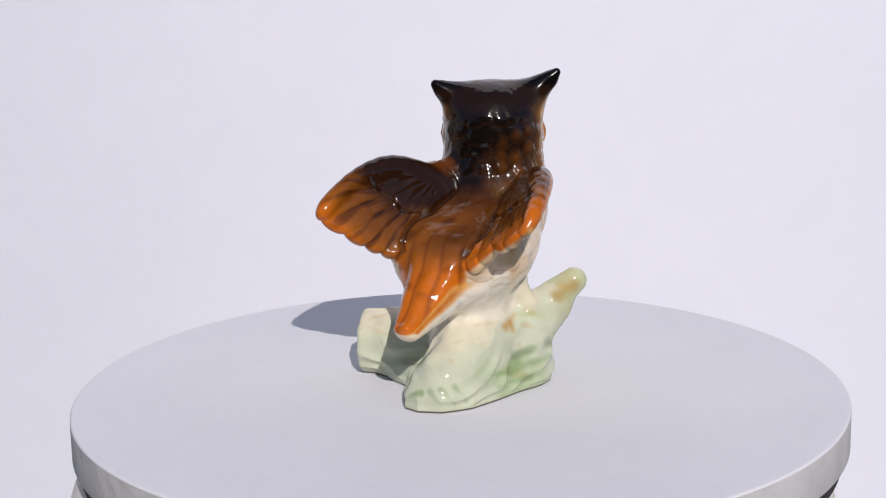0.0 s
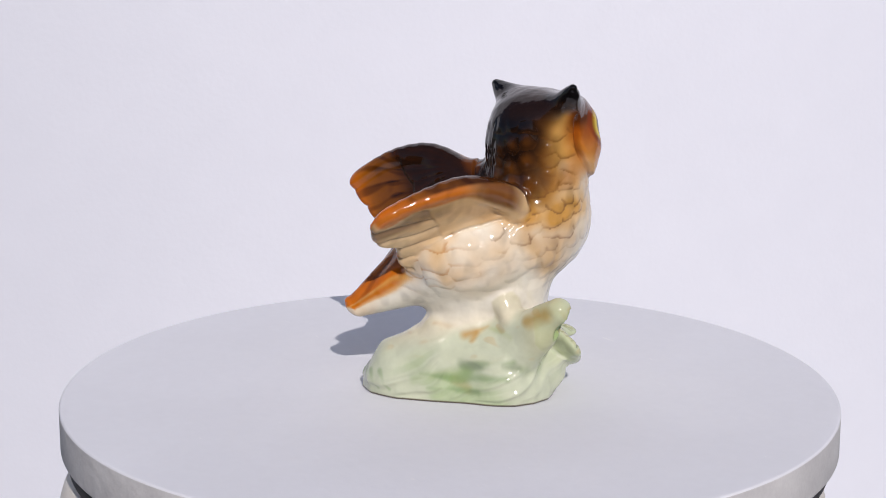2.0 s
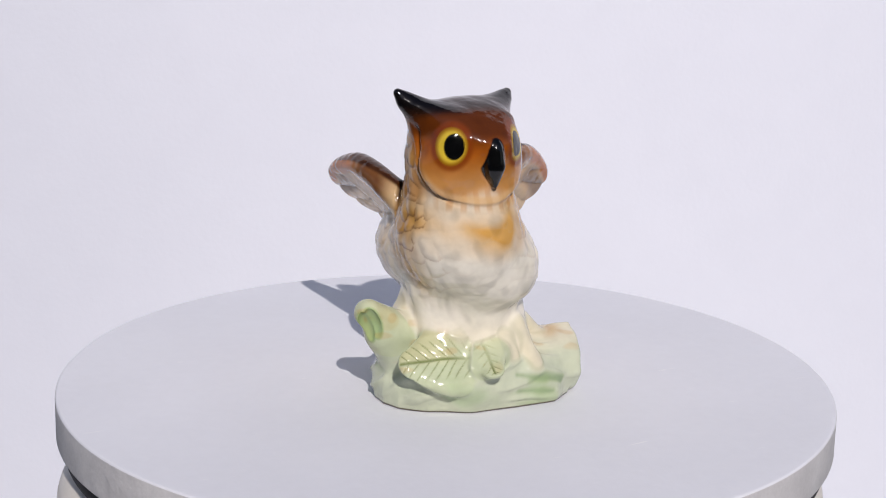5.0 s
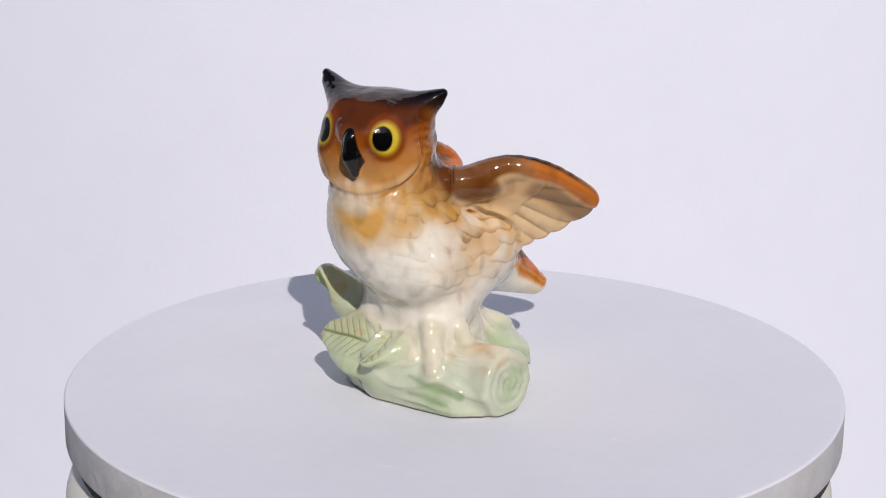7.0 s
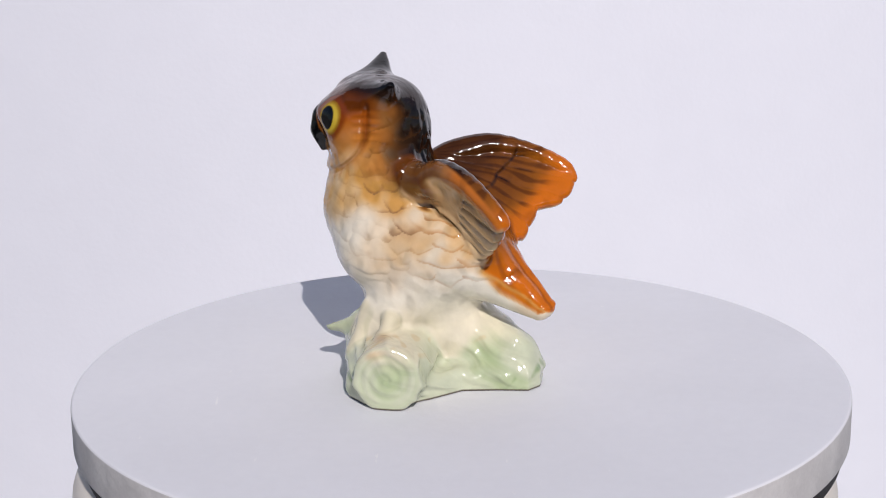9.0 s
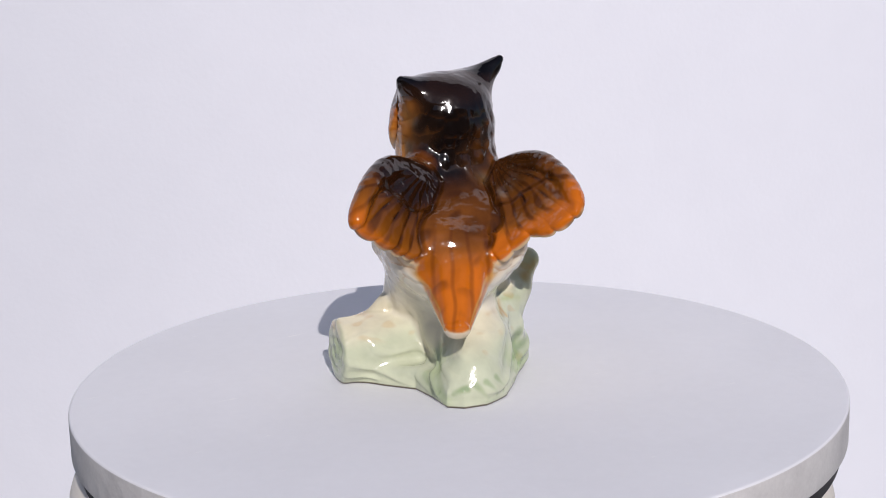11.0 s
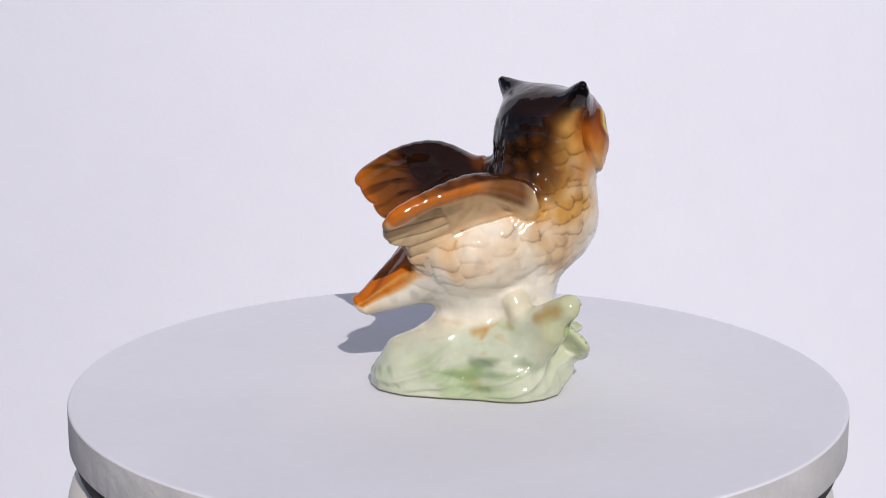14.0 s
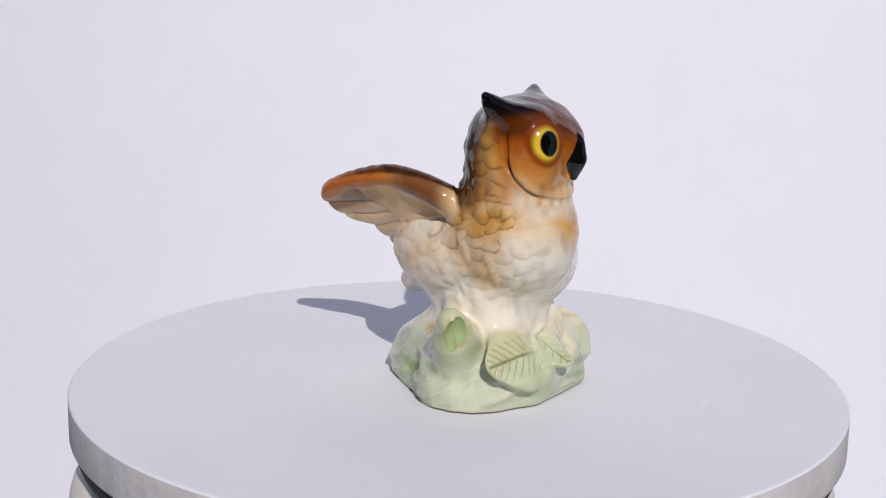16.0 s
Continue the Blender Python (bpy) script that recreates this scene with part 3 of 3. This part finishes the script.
        vein = np.maximum(vein, np.maximum(mid * step(lq[0], -9, -5), 0.85 * ribs) * face_up)
        lift -= 1.5 * face_up * np.clip(1 - (lq[1] / wide) ** 2, 0, 1) * step(np.abs(lq[0]), 14, 6)
        ochre = np.maximum(ochre, face_up * step(lq[1] * (1 if key == "lobe" else -1), -3, 2))
        w_leaf = np.maximum(w_leaf, w)
    lift -= 0.55 * vein
    e = unit(LOG_B - LOG_A)
    end = step((V - LOG_B) @ e, -1.2, -0.3) * step(ground - dist["log"], -0.5, 0.5)
    off = V - LOG_B
    off = off - np.outer(off @ e, e)
    ring_r = np.linalg.norm(off, axis=1)
    spiral = np.sin(ring_r * 2.1 + np.arctan2(off[:, 2], off[:, 1]) * 1.0)
    lift += 0.3 * spiral * end * step(ring_r, 9.5, 8)
    bark = (w_ground * (1 - w_leaf) * (1 - end))
    grooves = np.sin((z + 0.5 * talong + 0.25 * tang) * 1.05 + 2.6 * wob + 0.8 * ripple(V, 9.0, 1.0))
    cutmask = step(ripple(V, 6.5, 4.0) + 0.3 * wob, -0.7, 0.2) * step(np.minimum(dist["stump"], dist["log"]) - dist["branch"], 2.0, -1.0)
    lift += 0.8 * np.where(grooves > 0.2, grooves - 0.2, 0.35 * grooves) * bark * step(z, 1, 3) * cutmask
    lift += 0.3 * wob * bark
    lift += 0.22 * np.sin(np.arctan2(x - 4, y - 12) * 15 + 2.2 * wob + 0.12 * z) * w_body * step(z, 37, 30) * step(talong, -2, -8)
    V = V + N * (lift * step(z, 0.3, 1.5))[:, None]

    # paint
    white = (0.75, 0.71, 0.605)
    brown, dark, orange = (0.115, 0.043, 0.008), (0.009, 0.005, 0.004), (0.55, 0.160, 0.007)
    C = np.tile(np.array(white), (len(V), 1))
    low = ripple(V, 8.0, 2.0)
    flank = np.abs(ang)
    # tan collar and flanks, strongest along the feather seams
    throat = step(np.hypot(x - 12, (z - 67) * 1.3), 10, 5)
    collar = step(z + 2 * low + 2 * wob, 49.5, 62) * (1 - 0.5 * throat)
    sides = step(flank, 0.7, 1.5) * step(z + 3 * low, 32, 44)
    tint = np.maximum(collar, sides * 0.55)
    C = blend(C, (0.60, 0.355, 0.105), np.clip(tint * (0.74 + 0.35 * wob + 0.4 * low + 0.25 * wob2), 0, 1))
    C = blend(C, (0.45, 0.215, 0.038), np.clip(0.62 * seam * np.maximum(tint, 0.25 * breast) * step(flank, 0.2, 0.8) * step(wob + 0.8 * wob2 + low, -0.6, 0.5), 0, 1))
    shoulder = step(np.abs(z + 2 * low - 60), 12, 5) * step(flank, 0.65, 1.1)
    C = blend(C, (0.115, 0.038, 0.006), np.clip(0.7 * seam * shoulder * step(wob + wob2, -0.5, 0.4), 0, 1))
    C = blend(C, (0.24, 0.09, 0.018), 0.18 * shoulder * step(low + wob + 0.6 * wob2, 0.0, 0.9))
    saddle = step(talong, -8, 4) * step(z + 2 * wob, 33, 42)
    C = blend(C, (0.62, 0.355, 0.09), 0.5 * saddle * step(wob + 0.6 * low + 0.4 * wob2, -0.7, 0.7))
    C = blend(C, (0.50, 0.21, 0.022), 0.62 * saddle * seam)
    C = blend(C, (0.56, 0.50, 0.41), 0.12 * seam)
    C = blend(C, (0.36, 0.17, 0.05), step(np.abs(z - 71), 5, 1) * step(flank, 0.8, 1.3) * step(y, 12, 18) * 0.55)
    fringe = step(np.abs(z + wob - 69.5), 4.5, 1.5) * step(flank, 1.0, 0.6) * step(np.sin(ang * 34 + 2 * wob), -0.4, 0.7)
    C = blend(C, (0.50, 0.215, 0.03), 0.4 * fringe * w_body)
    # broken grey-olive band across the front where the belly turns under
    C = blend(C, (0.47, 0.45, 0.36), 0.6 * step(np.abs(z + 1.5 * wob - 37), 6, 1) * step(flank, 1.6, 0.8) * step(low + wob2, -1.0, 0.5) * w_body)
    # back and tail
    back = step(N @ unit((-0.33, -0.62, 0.72)) + 0.12 * wob, 0.25, 0.6) * np.maximum(step(z, 33, 37), step(talong, 12, 17)) * step(y + 0.5 * (x - 10), 10, 2) * step(z, 20, 24) * np.maximum(step(np.abs(tang + 1) + wob - np.where(tang > 0, 0.3, 0.04) * np.maximum(z - 38, 0), 14, 11), step(z, 64, 68))
    rear = blend(np.tile(np.array(orange), (len(V), 1)), (0.27, 0.098, 0.014), step(z + 4 * wob, 38, 52))
    rear = blend(rear, (0.11, 0.040, 0.007), step(z + 4 * wob + 3 * low, 48, 64))
    C = stained(C, rear, back)
    C = blend(C, (0.05, 0.015, 0.002), back * step(ripple(V, 2.6, 11.0), 0.25, 0.8) * step(z, 34, 42) * 0.6)
    w_rump = step(dist["body"] - dist["rump"] + wob, -6.0, 2.0) * step(dist["leg"] - dist["rump"], -1.0, 2.0) * step(z, 17, 20) * np.maximum(step(z, 31, 35), step(talong, 12, 17)) * step(dist["stump"] - dist["rump"], 4.0, 8.0)
    flanktail = w_rump * (1 - back)
    C = stained(C, (0.52, 0.170, 0.010), (0.8 + 0.2 * step(wob2 + wob, -0.4, 0.4)) * flanktail * np.maximum(step(N[:, 2], -0.38, 0.12), 0.2 * step(talong, 18, 26)) * (0.12 + 0.88 * step(N @ BODY_WAY, 0.6, 0.0)))
    C = blend(C, (0.10, 0.026, 0.004), 0.8 * w_rump * back * np.clip(np.sin(tang * 1.1 + 1.2 * wob) * -1.6 - 0.9, 0, 1) * 0.7)
    # head: dark crown and nape, orange face, pale cheeks
    C = blend(C, (0.35, 0.150, 0.038), np.clip(0.82 + 0.3 * wob2 + 0.3 * low, 0, 1) * step(z + 3 * wob + 3 * wob2, 62, 76) * step(y + 3 * wob + 0.35 * (x - 12), 31, 19) * (1 - w_ground))
    face = step(y + wob, 22, 29) * step(z + 2 * wob, 68, 75) * (1 - 0.4 * throat)
    C = blend(C, (0.46, 0.18, 0.024), 0.92 * face)
    C = blend(C, (0.60, 0.33, 0.115), face * step(z, 80, 74) * 0.7)
    C = blend(C, (0.17, 0.05, 0.010), disc_rim * (0.18 + 0.67 * step(z, 74, 80)))
    C = blend(C, (0.68, 0.45, 0.22), step(np.abs(rim_d - 3.2), 3.0, 0.8) * on_face * step(z, 80, 74) * 0.7)
    C = blend(C, (0.35, 0.098, 0.007), face * step(z + 2 * wob, 78, 87) * 0.95)
    C = blend(C, (0.12, 0.034, 0.004), face * step(z + 1.5 * wob, 85.5, 90))
    nape_w = step(y + 2.5 * wob + 2 * wob2 - 0.12 * np.maximum(z - 80, 0), 26, 11) * step(z, 60, 68)
    C = blend(C, (0.075, 0.027, 0.006), nape_w * 0.95)
    C = blend(C, dark, nape_w * step(z + 0.55 * (8 - x) + 5 * wob + 3 * wob2, 54, 74))
    C = blend(C, (0.17, 0.064, 0.011), nape_w * nape ** 1.5 * 0.85 * step(x + 2 * wob, 6, 20) * step(z + 3 * wob + 0.3 * (20 - x), 88, 74))
    C = blend(C, (0.19, 0.080, 0.020), 0.75 * nline * head_back * (1 - 0.8 * nape_w))
    C = blend(C, (0.024, 0.011, 0.006), step(z + 0.25 * (24 - y) + 0.5 * wob, 90.5, 94) * (1 - w_ground) * 0.93)
    C = blend(C, (0.16, 0.05, 0.010), 0.28 * cheek * np.clip(np.sin(z * 2.6 + wob + 2.6), 0, 1))
    ears = step(np.minimum(dist["head"], dist["body"]) - dist["ear"], 0.0, 2.0)
    C = blend(C, (0.006, 0.004, 0.004), ears * step(z, 94, 97))
    # wings
    for s in "lr":
        u, v = wing_span[s], wing_chord[s]
        reach = np.hypot(u + 4, v + 16)
        top = blend(np.tile(np.array(orange), (len(V), 1)), (0.31, 0.110, 0.010), step(reach + 2.5 * wob, 50, 42))
        top = blend(top, brown, 0.65 * step(reach + 3 * wob, 46, 36))
        top = blend(top, dark, (0.9 if s == "l" else 0.6) * step(reach + 5 * wob, 36, 24))
        fan = np.arctan2(v + 4, u + 4)
        streak = step(np.sin(fan * 46 + 1.6 * wob + 3 * low) + 0.5 * wob2, 0.1, 1.0) * step(reach + 4 * wob, 52, 44)
        top = blend(top, (0.045, 0.013, 0.002), 0.55 * streak)
        top = blend(top, (0.016, 0.005, 0.001), 0.8 * wing_seam[s] * step(reach + 3 * wob, 48, 38) * step(wob2 + wob, -0.9, 0.3))
        under = blend(np.tile(np.array((0.60, 0.40, 0.20)), (len(V), 1)), (0.30, 0.165, 0.065), wing_seam[s] * 0.6)
        under = blend(under, (0.21, 0.125, 0.060), 0.8 * step(np.abs(wing_lead[s] + 1.5 * wob - 7.5), 4.5, 1.5) * step(u, 4, 10) * step(reach - 3 * wob, 26, 31))
        under = blend(under, (0.70, 0.53, 0.32), 0.75 * step(wing_lead[s] + wob, 10, 15))
        under = blend(under, (0.62, 0.40, 0.17), 0.4 * wing_covert[s] * step(wob + low, -0.8, 0.6))
        under = blend(under, (0.66, 0.50, 0.30), 0.6 * step(u + 0.3 * v, 8, 1))
        under = blend(under, (0.46, 0.140, 0.008), 0.92 * step(wing_lead[s] + wob, 4.6, 2.8) * step(u, 10, 24))
        under = blend(under, (0.17, 0.055, 0.007), 0.9 * step(wing_lead[s] + wob, 4.2, 2.2) * step(u, 24, 12) * step(u + wob, -3, 5))
        col = under + (top - under) * wing_up[s][:, None]
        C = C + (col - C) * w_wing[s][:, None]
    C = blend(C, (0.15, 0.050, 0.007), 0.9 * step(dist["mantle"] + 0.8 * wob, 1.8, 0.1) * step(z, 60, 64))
    # crease darkening put into the colour where the wings meet the body
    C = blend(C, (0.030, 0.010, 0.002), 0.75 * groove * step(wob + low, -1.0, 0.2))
    brush = step(ripple(V * (1.0, 1.0, 0.6), 1.5, 5.0) + 0.5 * wob, 0.2, 1.0)
    C = C * (1 - 0.16 * brush * (1 - w_ground))[:, None]
    w_claw = step(np.minimum(dist["leg"], dist["body"]) - dist["claw"], 0.0, 1.5)
    C = blend(C, (0.62, 0.58, 0.42), w_claw * 0.8)
    toe = np.minimum(np.minimum(dist["leg"], dist["body"]), ground) - dist["claw"]
    C = blend(C, (0.27, 0.30, 0.13), 0.5 * step(np.abs(toe - 0.2), 1.0, 0.2) * step(z, 29, 22))
    C = blend(C, (0.66, 0.61, 0.46), step(z, 32, 22) * step(talong, 14, 9) * 0.6)
    # beak and eyes
    C = blend(C, (0.004, 0.004, 0.004), w_beak)
    for c, gaze in ((EYE_R, GAZE_R), (EYE_L, GAZE_L)):
        q = V - (c - 3.2 * gaze)
        side = q - np.outer(q @ gaze, gaze)
        r = np.hypot(np.hypot(side[:, 0], side[:, 1]), side[:, 2] * 0.88)
        ahead = step(q @ gaze, 0.0, 1.0)
        C = blend(C, (0.22, 0.05, 0.004), ahead * step(r, 7.0, 5.4) * 0.85)
        inward = np.cross(gaze, (0, 0, 1)) * (-1 if gaze[0] > 0 else 1)
        near_pupil = side - 0.8 * inward
        rp = np.hypot(np.hypot(near_pupil[:, 0], near_pupil[:, 1]), near_pupil[:, 2] * 0.80)
        C = blend(C, (0.30, 0.15, 0.006), ahead * step(r, 5.0, 4.6))
        C = blend(C, (0.62, 0.46, 0.045), ahead * step(r, 4.7, 3.3))
        C = blend(C, (0.003, 0.003, 0.003), ahead * step(rp, 3.2, 2.85))
    # foot: pale green stump
    green = blend(np.tile(np.array((0.53, 0.56, 0.42)), (len(V), 1)), (0.68, 0.635, 0.49), step(z + 4 * low - 0.45 * np.maximum(x, 0), 12, 21) * 0.9)
    moss = step(grooves, -0.3, -0.9) * step(z, 22, 12) * cutmask * step(low + 0.4 * wob, -0.5, 0.5)
    green = blend(green, (0.17, 0.27, 0.10), np.clip(0.22 * moss, 0, 1))
    green = blend(green, (0.36, 0.45, 0.24), 0.6 * step(low + 0.5 * wob, 0.0, 0.8) * step(z, 20, 10))
    green = blend(green, (0.50, 0.55, 0.35), 0.7 * w_leaf)
    green = blend(green, (0.52, 0.42, 0.16), 0.3 * ochre * step(low + wob, -0.6, 0.6))
    green = blend(green, (0.15, 0.19, 0.05), 0.95 * vein * (0.4 + 0.6 * step(wob + low, -0.5, 0.5)))
    green = blend(green, (0.27, 0.40, 0.15), 0.7 * step(cup(*V.T), 0.9, 0.1) * step(x, 32, 34))
    for a, b, wide, tone, much in STUMP_MARKS:
        a, b = np.array(a, float), np.array(b, float)
        k = np.clip((V - a) @ (b - a) / ((b - a) @ (b - a)), 0, 1)
        q = V - a - np.outer(k, b - a)
        deep = (q * N).sum(1)
        r = np.sqrt(np.maximum((q * q).sum(1) - 0.9 * deep ** 2, 0)) + 0.7 * wide * wob + 0.4 * wide * wob2
        green = blend(green, tone, much * step(r, 1.5 * wide, 0.0))
    green = blend(green, (0.40, 0.47, 0.27), end * 0.4 * step(spiral, 0.2, -0.8))
    tipw = step(ground - dist["branch"], -0.5, 1.0) * step(x, 29, 36)
    green = blend(green, (0.38, 0.28, 0.05), tipw * step(y, 18.5, 14.5) * (0.3 + 0.5 * step(wob, -0.4, 0.4)))
    green = blend(green, (0.50, 0.27, 0.06), step(ripple(V * (1, 1, 1.8), 2.4, 7.0), 0.45, 0.8) * step(z, 13, 17) * (1 - end) * 0.25)
    C = C + (green - C) * w_ground[:, None]
    C = C * np.clip(C / 0.72, 0.02, 1) ** (0.14 - 0.03 * w_ground)[:, None]     # the fired glaze deepens its colours
    # dark foot line: unglazed rim with the contact shadow put into its colour
    C = blend(C, (0.10, 0.08, 0.06), step(z, 0.9, 0.45))
    return V * 0.001, Q, C


def figurine():
    V, Q, C = owl_mesh()
    me = bpy.data.meshes.new("owl_figurine")
    me.vertices.add(len(V))
    me.vertices.foreach_set("co", V.astype(np.float32).ravel())
    me.loops.add(Q.size)
    me.loops.foreach_set("vertex_index", Q.astype(np.int32).ravel())
    me.polygons.add(len(Q))
    me.polygons.foreach_set("loop_start", np.arange(0, Q.size, 4, dtype=np.int32))
    me.update(calc_edges=True)
    me.polygons.foreach_set("use_smooth", np.ones(len(Q), bool))
    paint = me.attributes.new("paint", "FLOAT_COLOR", "POINT")
    paint.data.foreach_set("color", np.concatenate([C, np.ones((len(C), 1))], 1).astype(np.float32).ravel())
    me.materials.append(GLAZE)
    me.validate()
    return tagged(new("owl_figurine", me), "glossy painted porcelain owl with spread wings on a pale green stump", "figurine")


OWL = figurine()


# ---------- what moves ----------
def motions():
    times = [0.5 * i for i in range(33)]
    lift = Matrix.Translation((0, 0, 0.095))
    walk(PLATE, [(t, lift @ spun(t)) for t in times])
    walk(OWL, [(t, spun(t)) for t in times])


motions()
